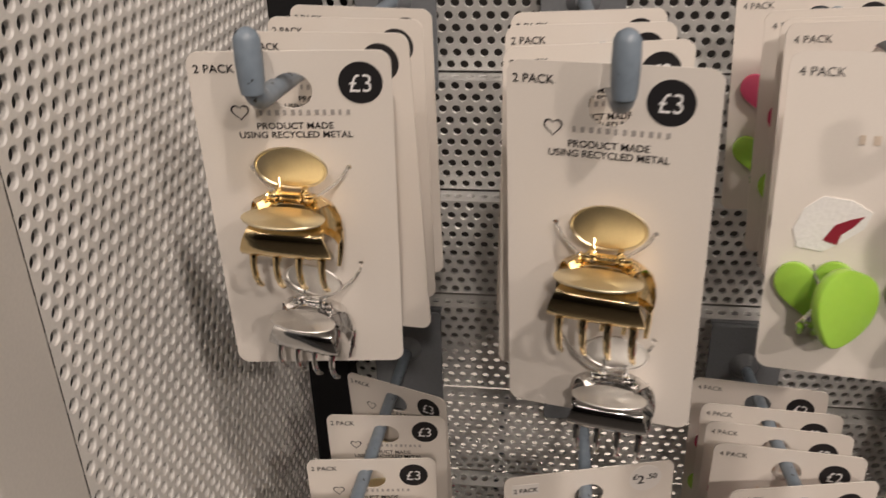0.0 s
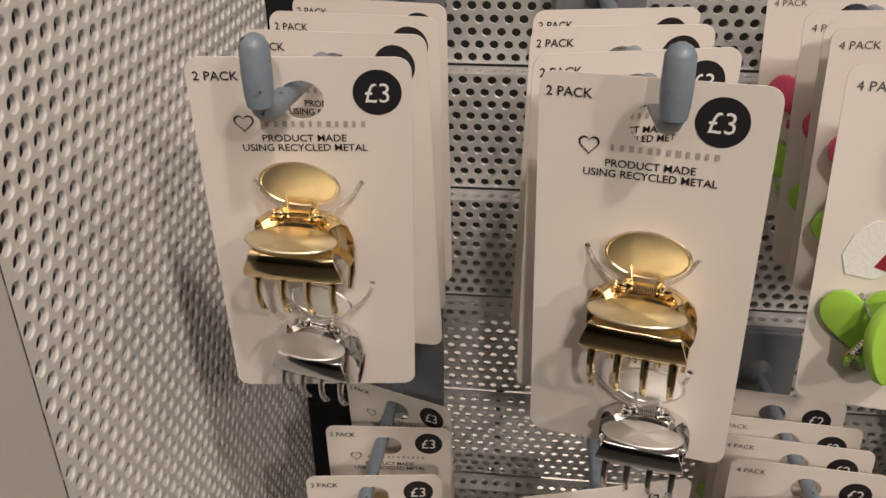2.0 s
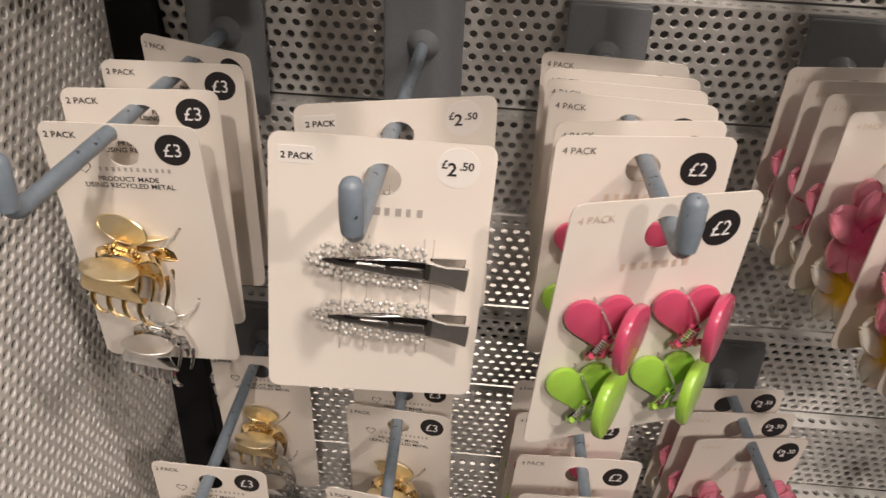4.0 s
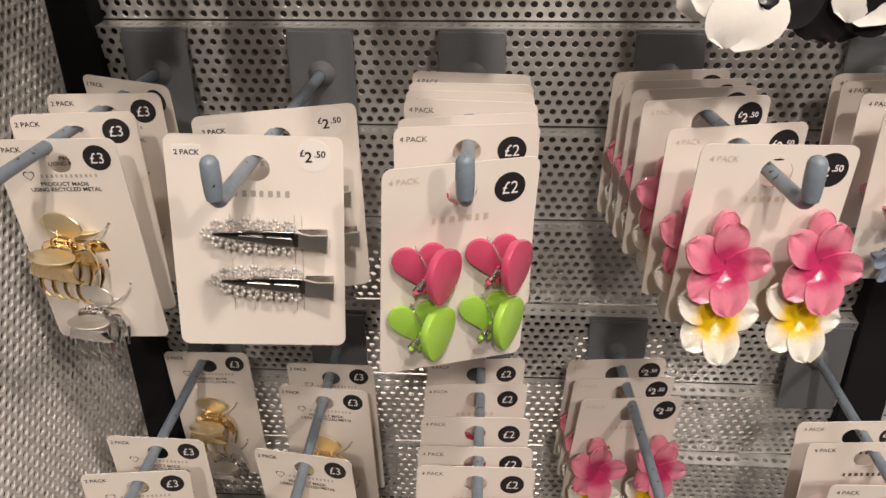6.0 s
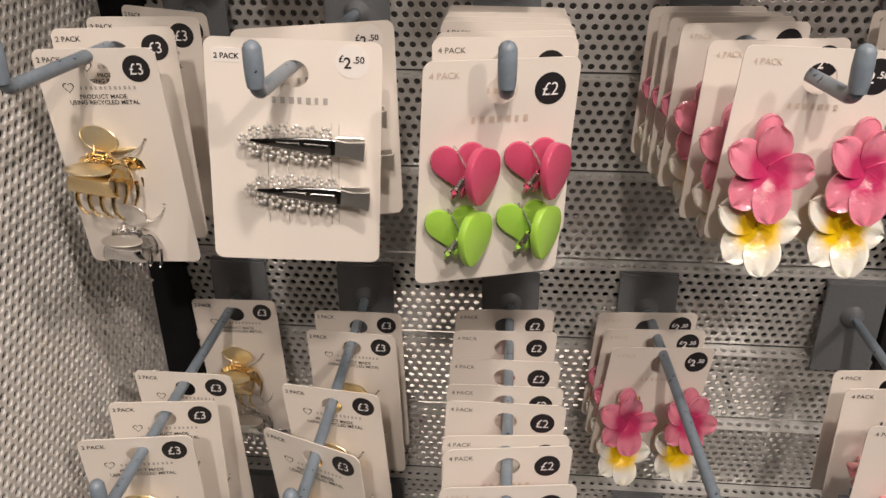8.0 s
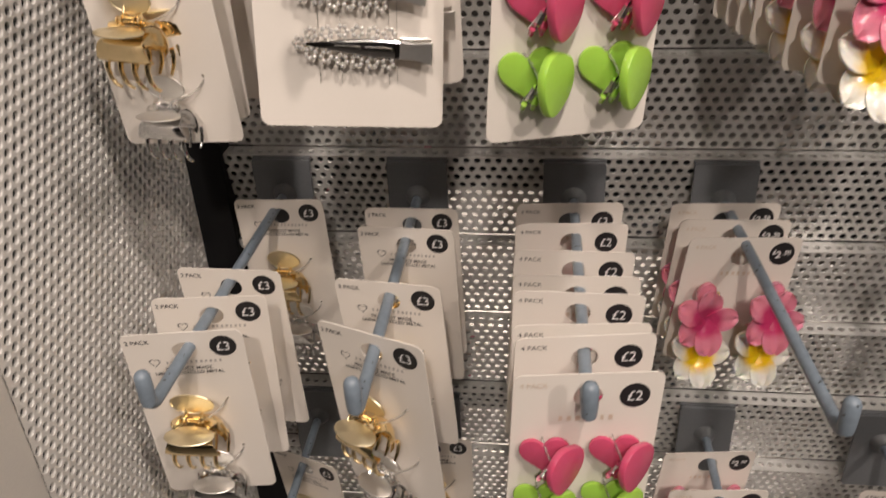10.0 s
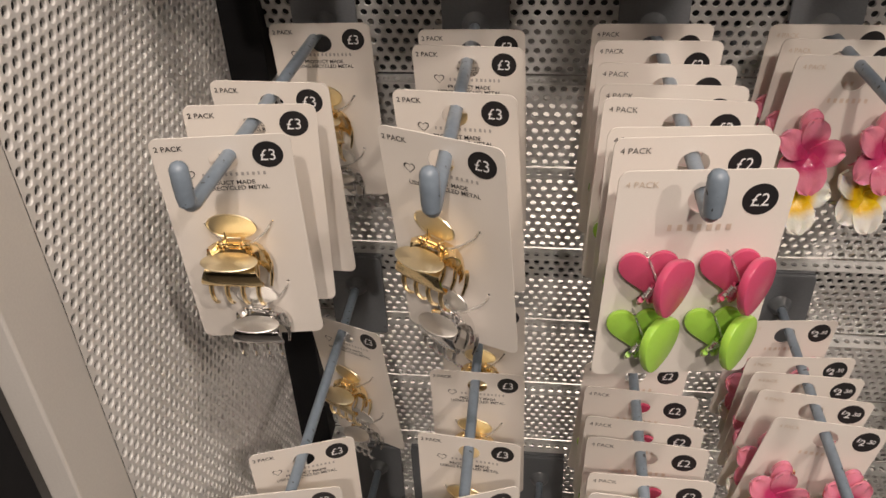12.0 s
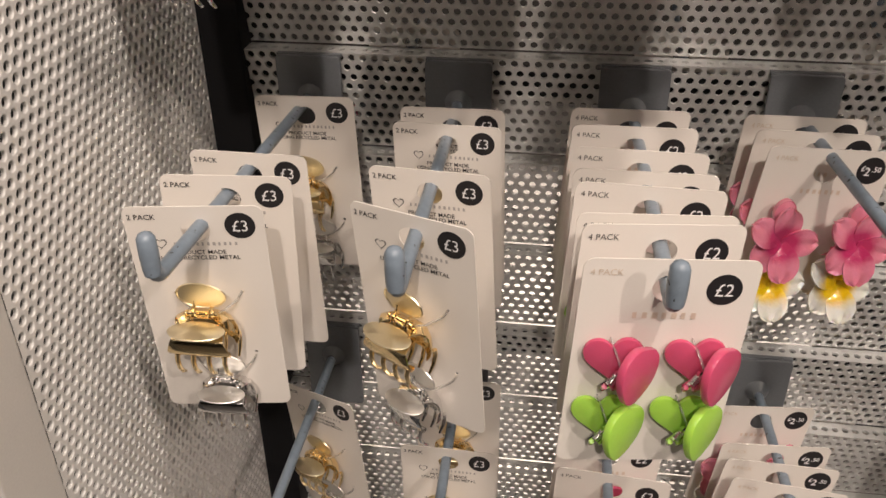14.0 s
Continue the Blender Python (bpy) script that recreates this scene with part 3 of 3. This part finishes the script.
def petal_mesh(length, width, cup, curl, thick, skew):
    """One cupped petal from the middle outwards, in x and z, that bends towards -y."""
    bm = bmesh.new()
    nu, nv = 8, 10
    lay = []
    for s in (0, 1):
        grid = []
        for j in range(nv + 1):
            f = j / nv
            w = width * (0.32 + 0.68 * math.sin(min(math.pi / 2, math.pi * f / 1.1))) * math.sqrt(max(0.03, 1 - max(0.0, (f - 0.5) / 0.5) ** 2.4))
            row = []
            for i in range(nu + 1):
                u = 2 * i / nu - 1
                x = u * w / 2 + skew * f * f * length * 0.18
                z = length * f
                y = -cup * u * u * (0.4 + f) * width - curl * math.sin(f * 2.2) * length + 0.0010 * skew * u + 0.0013 * f * f * math.sin(6.0 * u + 3.0 * skew) + thick * s
                row.append(bm.verts.new((x, y, z)))
            grid.append(row)
        lay.append(grid)
    for g in lay:
        for j in range(nv):
            for i in range(nu):
                bm.faces.new((g[j][i], g[j][i + 1], g[j + 1][i + 1], g[j + 1][i]))
    a, b = lay
    for j in range(nv):
        for i in (0, nu):
            bm.faces.new((a[j][i], a[j + 1][i], b[j + 1][i], b[j][i]))
    for i in range(nu):
        for j in (0, nv):
            bm.faces.new((a[j][i], b[j][i], b[j][i + 1], a[j][i + 1]))
    return bm


PETAL = {}


def flower_clip(pack, mat, x, z, size, label, turn=0.0, tilt=0.0):
    c = tagged(new("flower_claw_clip"), label)
    c.parent = pack
    c.matrix_basis = pose(x, -0.0165 if mat is FRANGIPANI else -0.0175, z, tilt, 0, 0)
    broad = 1.0 if mat not in (IVORY, JET) else 1.35
    key = (mat.name, size)
    if key not in PETAL:
        PETAL[key] = [finish(petal_mesh(size * (1 + 0.06 * s), size * (0.80 if mat is FRANGIPANI else 0.78) * broad, 0.03 + 0.06 * s, (0.11 if broad == 1 else 0.24) + 0.05 * s, 0.0016, s), "petal", mat, True) for s in (-0.6, 0.2, 0.9)]
    for k in range(5):
        m = pose(0, 0, 0, 0, turn + 72 * k + 7 * math.sin(5 * k + x * 90), 0) @ pose(0, -0.001 * (k % 2), 0, 10 * math.sin(3 * k + 1), 4, 10)
        part("petal", PETAL[key][k % 3], mat, c, at=m)
    for s in (-1, 1):
        part("claw", tube([(s * 0.008, 0.004, -0.004), (s * 0.010, 0.009, -0.010), (s * 0.007, 0.0145, -0.014)], [0.0022, 0.0018, 0.001], 7), mat, c, "", True)
    bm = box(-0.006, 0.006, 0.0005, 0.0155, -0.006, 0.006, 0.002)
    part("claw_body", bm, mat, c, "", True)
    # the thumb pad that shows over the petals
    if mat is not FRANGIPANI:
        paddle(0.0072, 0.0098, 0.0034, pose(-0.001, 0.003, size * 0.80, 14, 0, 0), mat, c, "thumb_pad", 0.0030)
    bm = bmesh.new()
    coil(-0.0025, 0.0025, 0, 0, 0.0014, 0.0005, 5, bm)
    bm.transform(pose(0.008, 0.004, size * 0.74, 0, 0, 0))
    part("spring", bm, GOLD, c, "small gold spring", True)
    return c


def flower_pack():
    p = thing("flower_clip_pack", "cream card of two pink and two white-and-yellow flower claw clips", "hair clips", "flower clip packs")
    card = card_part(p, 0.0846, 0.0153, -0.0900, 0.0088)
    lettering("4 PACK", 0.0046, FOIL, card, -0.0370, 0.0062, FACE - 0.0003)
    sticker(p, 0.0290, 0.0020, "2", INK, WHITE, 0.0094, ".50")
    brand_bars(card, FOIL, -0.0160, 0.9)
    for s in (-1, 1):
        flower_clip(p, FRANGIPANI, s * 0.0235 + 0.001, -0.0755, 0.0240, "white and yellow plastic flower claw clip", 10 + 3 * s, -20)
        flower_clip(p, PLUMERIA, s * 0.0258 + 0.001, -0.0435, 0.0248, "pink plastic flower claw clip", 12 + 4 * s, -14)
    return p


def bow_clip(pack, mat, x, z, label):
    c = tagged(new("bow_claw_clip"), label)
    c.parent = pack
    c.matrix_basis = pose(x, -0.012, z)
    for s in (-1, 1):
        m = petal_mesh(0.0155, 0.0135, 0.35, 0.15, 0.0020, 0.3 * s)
        part("bow_loop", m, mat, c, "", True, pose(s * 0.001, 0, 0.002, 0, s * 72, 0))
        m = petal_mesh(0.0145, 0.0075, 0.25, 0.25, 0.0018, 0.4 * s)
        part("bow_tail", m, mat, c, "", True, pose(s * 0.001, -0.0005, 0, 0, s * 135, 0))
    part("knot", box(-0.0032, 0.0032, -0.005, 0.0025, -0.0035, 0.0045, 0.0018), mat, c, "", True)
    part("claw_body", box(-0.004, 0.004, 0.001, 0.011, -0.005, 0.004, 0.0015), mat, c, "", True)
    bm = bmesh.new()
    coil(-0.0022, 0.0022, -0.002, 0.008, 0.0013, 0.0005, 5, bm)
    part("spring", bm, SILVER, c, "silver wire spring", True)
    return c


def bow_pack():
    p = thing("bow_clip_pack", "cream card of pink and grey-blue bow claw clips on a hook", "hair clips", "bow clip packs")
    card = card_part(p, 0.0850, 0.0150, -0.1000, 0.0085)
    lettering("4 PACK", 0.0046, INK, card, -0.0375, 0.0070, FACE - 0.0003)
    sticker(p, 0.0280, 0.0000, "2", INK, WHITE, 0.0094, ".50")
    brand_bars(card, GREYINK, -0.0170, 0.9)
    for s in (-1, 1):
        bow_clip(p, ROSE, s * 0.0200, -0.0480, "rose pink jelly bow claw clip")
        bow_clip(p, SMOKE, s * 0.0200, -0.0800, "grey-blue jelly bow claw clip")
    return p


bead_mesh = None


def pearl_clip(pack, x, z, turn):
    global bead_mesh
    if bead_mesh is None:
        bm = bmesh.new()
        bmesh.ops.create_uvsphere(bm, u_segments=8, v_segments=6, radius=0.00098)
        bead_mesh = finish(bm, "pearl", PEARL, True)
    c = tagged(new("pearl_beak_clip"), "flat silver beak clip edged with white pearls")
    c.parent = pack
    c.matrix_basis = pose(x, FACE - 0.003, z, 0, turn, 0) @ Matrix.Scale(1.30, 4)
    bm = bmesh.new()
    rows = []
    for k in range(9):
        f = k / 8
        x0, hw = -0.022 + 0.036 * f, 0.0006 + 0.0030 * min(1.0, 1.5 * f) ** 0.8
        rows.append([bm.verts.new((x0, -0.0034 - h * min(1, 0.4 + 1.5 * f), hw * q)) for q, h in ((-1, 0.0), (-0.92, 0.0008), (-0.78, 0.0011), (0, 0.0012), (0.78, 0.0011), (0.92, 0.0008), (1, 0.0))])
    for a, b in zip(rows, rows[1:]):
        for q in range(6):
            bm.faces.new((a[q], a[q + 1], b[q + 1], b[q]))
    bm.faces.new(rows[-1])
    part("upper_blade", bm, SILVER, c, "curved silver blade", True)
    low = [(-0.021, 0.0), (-0.004, 0.0028), (0.014, 0.0032), (0.014, -0.0032), (-0.004, -0.0028)]
    part("lower_blade", outline_plate([low], -0.0022, -0.0012), SILVER, c)
    for x0, x1 in ((-0.011, -0.0015), (0.0005, 0.0105)):
        part("slot_rim", tube([(x0, -0.0049, 0.0006), (x1, -0.0050, 0.0006), (x1, -0.0050, -0.0004)], 0.00028, 5), SILVER, c, "bright pressed slot", True)
    pinch = outline_plate([[(0.0, 0.0036), (0.006, 0.0031), (0.0135, 0.0043), (0.0135, -0.0043), (0.006, -0.0031), (0.0, -0.0036)]], -0.0006, 0.0006, 0.0003)
    part("pinch_end", pinch, SILVER_PAD, c, "bent pinch end", False, pose(0.0125, -0.0042, 0, 0, 0, -12))
    lower = outline_plate([[(0.0, 0.0034), (0.012, 0.0040), (0.012, -0.0040), (0.0, -0.0034)]], -0.0005, 0.0005, 0.0002)
    part("pinch_end", lower, SILVER, c, "bent pinch end", False, pose(0.0130, -0.0015, 0.0006, 0, 0, 2))
    part("pinch_hinge", box(0.0115, 0.0140, -0.0050, -0.001, -0.0034, 0.0034, 0.0005), SILVER, c)
    centres = [(-0.0248, 0.0)]
    for k in range(6):
        for s in (-1, 1):
            centres.append((-0.0205 + 0.0059 * k, s * (0.0037 + 0.0018 * min(1, k / 2))))
    spots = []
    for n, (cx, cz) in enumerate(centres):
        for q in range(6):
            spots.append((cx + 0.0019 * math.cos(1.047 * q + 0.35 * n), cz + 0.0019 * math.sin(1.047 * q + 0.35 * n), -0.0026 - 0.0004 * (q % 2)))
    for cx, cz, y in spots:
        part("pearl", bead_mesh, PEARL, c, at=pose(cx, y, cz))
    return c


def pearl_pack():
    p = thing("pearl_clip_pack", "wide hook-hung cream card with two pearl-edged silver clips", "hair clips", "pearl clip packs")
    card = card_part(p, 0.0941, 0.0181, -0.1070, 0.0080)
    tag = part("white_label", outline_plate([rounded(-0.0430, -0.0280, 0.0050, 0.0125, 0.001)], FACE + 0.0001, FACE - 0.0002), STICKER, p, "small white paper label")
    lettering("2 PACK", 0.0040, INK, tag, -0.0420, 0.0070, FACE - 0.0004, bold=0.0001)
    sticker(p, 0.0312, 0.0075, "2", STICKER, INK, 0.0090, ".50")
    block_line(7, 0.0024, 0.0036, 0.0022, 0.0030, -0.0160, FACE - 0.0003, MIDINK, card)
    pearl_clip(p, 0.0055, -0.0365, 3)
    pearl_clip(p, 0.0085, -0.0645, 3)
    for x in (-0.0150, -0.0040, 0.0200, 0.0240):
        part("nylon_thread", tube([(x, FACE - 0.0003, -0.0260), (x, FACE - 0.0004, -0.0520), (x, FACE - 0.0003, -0.0840)], 0.00022, 4), TIE, p, "thin clear thread")
    return p


def monochrome_pack():
    p = thing("flower_clip_pack", "cream card of large ivory and black flower claw clips", "hair clips", "flower clip packs")
    card_part(p, 0.0870, 0.0155, -0.1290, 0.0085)
    flower_clip(p, IVORY, -0.0100, -0.1430, 0.0350, "ivory plastic flower claw clip", 36, 6)
    flower_clip(p, JET, 0.0220, -0.1450, 0.0350, "black plastic flower claw clip", -42, 6)
    flower_clip(p, IVORY, 0.0480, -0.1330, 0.0340, "ivory plastic flower claw clip", 36, 6)
    return p


# one of each kind, set on the hooks below
MASTER = {
    "gold": gold_pack(-7, -6), "goldl": gold_pack(-9, -18, 0.000, 0.010, 0.0250), "goldr": gold_pack(-12, -16, -0.002), "golds": gold_pack(-16, -10, -0.003), "goldw": gold_pack(-2, 1, 0.004, -0.004, 0.0200),
    "heart": heart_pack(), "heartf": heart_pack(True), "torn": torn_pack(), "flower": flower_pack(), "bow": bow_pack(), "pearl": pearl_pack(), "mono": monochrome_pack(),
}
used = set()


def hang(kind, x, y, z, yaw=0.0, roll=0.0, pitch=0.0):
    m = pose(x, y, z, pitch, roll, yaw)
    if kind in used:
        return copy_thing(MASTER[kind], m)
    used.add(kind)
    MASTER[kind].matrix_basis = m
    return MASTER[kind]


hook_made = {}


def stock(row, x, length, packs, skew=0.0, rise=RISE):
    """One hook and its packs, from the wall outwards: kind, y, yaw, roll, x beside the hook's root, pitch, sag."""
    rise = RISE_TOP if row == 1 else rise
    key = (round(length, 3), skew, rise)
    m = pose(x, ROOT_Y, ROW[row] - 0.001)
    if key in hook_made:
        copy_thing(hook_made[key], m)
    else:
        hook_made[key] = make_hook(length, skew, rise)
        hook_made[key].matrix_basis = m
    for kind, y, yaw, roll, dx, pitch, *sag in packs:
        f = (ROOT_Y - y) / length
        hang(kind, x + dx, y, ROW[row] - 0.001 - 0.031 + rise * f - 0.0035 + sum(sag), yaw, roll, pitch)


# top row
stock(1, 0.048, 0.246, [("gold", 0.395, -9, 0, 0.002, 3), ("gold", 0.363, -5, 0, 0.002, 3), ("gold", 0.328, -6, -1, 0.002, 4), ("goldl", 0.279, 8.0, 1.0, 0.002, 7.1, 0.0025)], -0.004)
stock(1, 0.158, 0.246, [("gold", 0.385, 14, 1, 0, 3), ("gold", 0.350, 12, 1, 0, 3), ("gold", 0.308, 12, 0, 0.002, 3), ("goldw", 0.272, -12.6, -0.9, 0.005, 0.7, -0.0002)], 0.008)
stock(1, 0.284, 0.262, [("heart", 0.452, -2, -3, -0.008, 1), ("heart", 0.392, -4, -3, -0.006, 1), ("heart", 0.371, -3, -3, -0.004, 1), ("heart", 0.360, -4, -3, -0.004, 1), ("torn", 0.290, -11, -1.7, -0.018, -8)])
stock(1, 0.4300, 0.262, [("mono", 0.40, 0, 0, 0, 1, 0.004), ("mono", 0.33, 2, 0, 0, 1, 0.006)])
stock(1, 0.572, 0.262, [("mono", 0.36, 0, 0, 0, 1)])
# second row
stock(2, 0.045, 0.262, [("gold", 0.430, -19, 0, 0.004, 4), ("gold", 0.395, 4, 0, 0.004, 3), ("gold", 0.352, 7, 0, 0.004, 3), ("golds", 0.325, 1.0, -1.4, 0.004, 4.8, -0.0070)])
stock(2, 0.168, 0.260, [("pearl", 0.352, 14, -1, 0.002, 1), ("pearl", 0.302, 5.6, 2.9, 0.002, -6.2)])
stock(2, 0.2785, 0.254, [("heart", 0.453, -8, -1, 0.001, 1), ("heart", 0.425, -5, -1, 0.002, 1), ("heart", 0.405, -6, -1, 0.002, 1), ("heart", 0.384, -4, 0, 0.003, 1), ("heart", 0.353, 12, 1, 0.003, 1), ("heart", 0.334, 10, 1, 0.003, 1), ("heartf", 0.273, 21.5, 2.8, 0.003, 2)], 0.006)
stock(2, 0.4185, 0.250, [("flower", 0.466, 14, 2, -0.003, 1), ("flower", 0.441, 12, 2, 0.001, 1), ("flower", 0.420, 14, 2, 0.003, 1), ("flower", 0.396, 16, 2, 0.006, 1), ("flower", 0.340, 16, 2, 0.011, 1), ("flower", 0.298, 10.5, 4.2, 0.021, 0, 0.003)], 0.023)
stock(2, 0.5650, 0.272, [("bow", 0.466, 1, -1, 0, 1), ("bow", 0.450, 2, -2, 0, 1), ("bow", 0.415, 0, -1, 0, 1), ("bow", 0.380, 1, -1, 0, 1)])
# third row
stock(3, 0.0505, 0.290, [("gold", 0.461, 0, -1, 0.006, 3), ("gold", 0.348, -1, 0, 0.005, 4), ("gold", 0.309, 9, 2.2, 0.0057, 4, 0.0015), ("gold", 0.271, 9.1, 0.3, 0.0026, 5.4)], 0.008)
stock(3, 0.1625, 0.288, [("gold", 0.449, -2, -1, 0.002, 3), ("gold", 0.415, -5, -1, 0.003, 3), ("gold", 0.336, -9, -2, 0.004, 4), ("goldr", 0.277, -20.8, -0.8, 0.004, 5.7)], 0.008)
stock(3, 0.2880, 0.284, [("heart", 0.461, 9, 3, -0.004, 1), ("heart", 0.426, 8, 3, -0.003, 1), ("heart", 0.383, 5, 3, -0.002, 1), ("heart", 0.349, 4, 2, -0.001, 1), ("heart", 0.328, 4, 3, 0, 1), ("heart", 0.292, 7, 1.5, 0.001, 1), ("heart", 0.278, 10.9, 2.7, 0.0027, 1, 0.0012), ("heartf", 0.242, 10, 2.8, 0.0035, 0.2, 0.001)], 0.003)
stock(3, 0.4035, 0.276, [("flower", 0.472, 10, 4, -0.003, 1, -0.002), ("flower", 0.449, 11, 5, 0.000, 1, -0.004), ("flower", 0.4256, 13, 6, 0.0033, 1, -0.006)], 0.016, 0.009)
stock(3, 0.5720, 0.272, [("bow", 0.394, 2, -2, -0.006, 1), ("bow", 0.370, 2, -2, -0.006, 1), ("bow", 0.325, 1, -1, -0.006, 1)])
# fourth row
stock(4, 0.0500, 0.290, [("gold", 0.425, -22, -3, 0.006, 4), ("gold", 0.285, 20, 0, 0.008, 4), ("gold", 0.244, 12, -1, 0.009, 4)], 0.010)
stock(4, 0.1650, 0.288, [("gold", 0.460, 0, 0, 0.002, 3), ("gold", 0.373, -1, 0, 0.006, 3), ("gold", 0.303, -4, 1, 0.007, 3), ("gold", 0.251, 19, -1, 0.009, 4)], 0.010)
stock(4, 0.2890, 0.288, [("heart", 0.395, 10, 4, 0.002, 1), ("heart", 0.361, -2, 2, 0.003, 1), ("heart", 0.329, -1, 3, 0.003, 1), ("heart", 0.309, -2, 2, 0.004, 1), ("heart", 0.278, 2, 3, 0.004, 1), ("heart", 0.259, -1, 3, 0.004, 1)])
stock(4, 0.4170, 0.288, [("flower", 0.458, 12, 6, -0.003, 1), ("flower", 0.411, 9, 5, -0.003, 1), ("flower", 0.390, 6, 7, -0.003, 1), ("flower", 0.367, 4.4, 9.5, -0.003, 0), ("flower", 0.338, 7, 12, 0, -0.5, 0.001)])
stock(4, 0.5720, 0.272, [("bow", 0.42, 0, 0, 0, 1), ("bow", 0.36, 0, 0, 0, 1)])
# lowest row that shows
stock(5, 0.0500, 0.272, [("gold", 0.44, 0, 0, 0, 3)])
stock(5, 0.1100, 0.272, [("gold", 0.44, 0, 0, 0, 3), ("gold", 0.41, 3, 0, 0, 3)])
stock(5, 0.2200, 0.272, [("gold", 0.43, 0, 0, 0, 3)])
# packs that hang on the far face of the display and show through the holes
far_hook = make_hook(0.2)
for n, (x, row) in enumerate(((0.10, 3), (0.34, 3), (0.52, 3), (0.14, 4), (0.40, 4), (0.55, 4))):
    m = pose(x, 0.545, ROW[row] - 0.02, 0, 0, 180)
    if n:
        copy_thing(far_hook, m)
    else:
        far_hook.matrix_basis = m
    for kind, out in ((("flower", "heart", "gold")[n % 3], 0.06), (("flower", "heart", "gold")[n % 3], 0.12)):
        hang(kind, x, 0.545 + out, ROW[row] - 0.02 - 0.031 + RISE * out / 0.2 - 0.0035, 180 + 4 * math.sin(7 * n), 0, -2)
for kind, ob in MASTER.items():
    if kind not in used:
        for o in (*ob.children_recursive, ob):
            bpy.data.objects.remove(o)
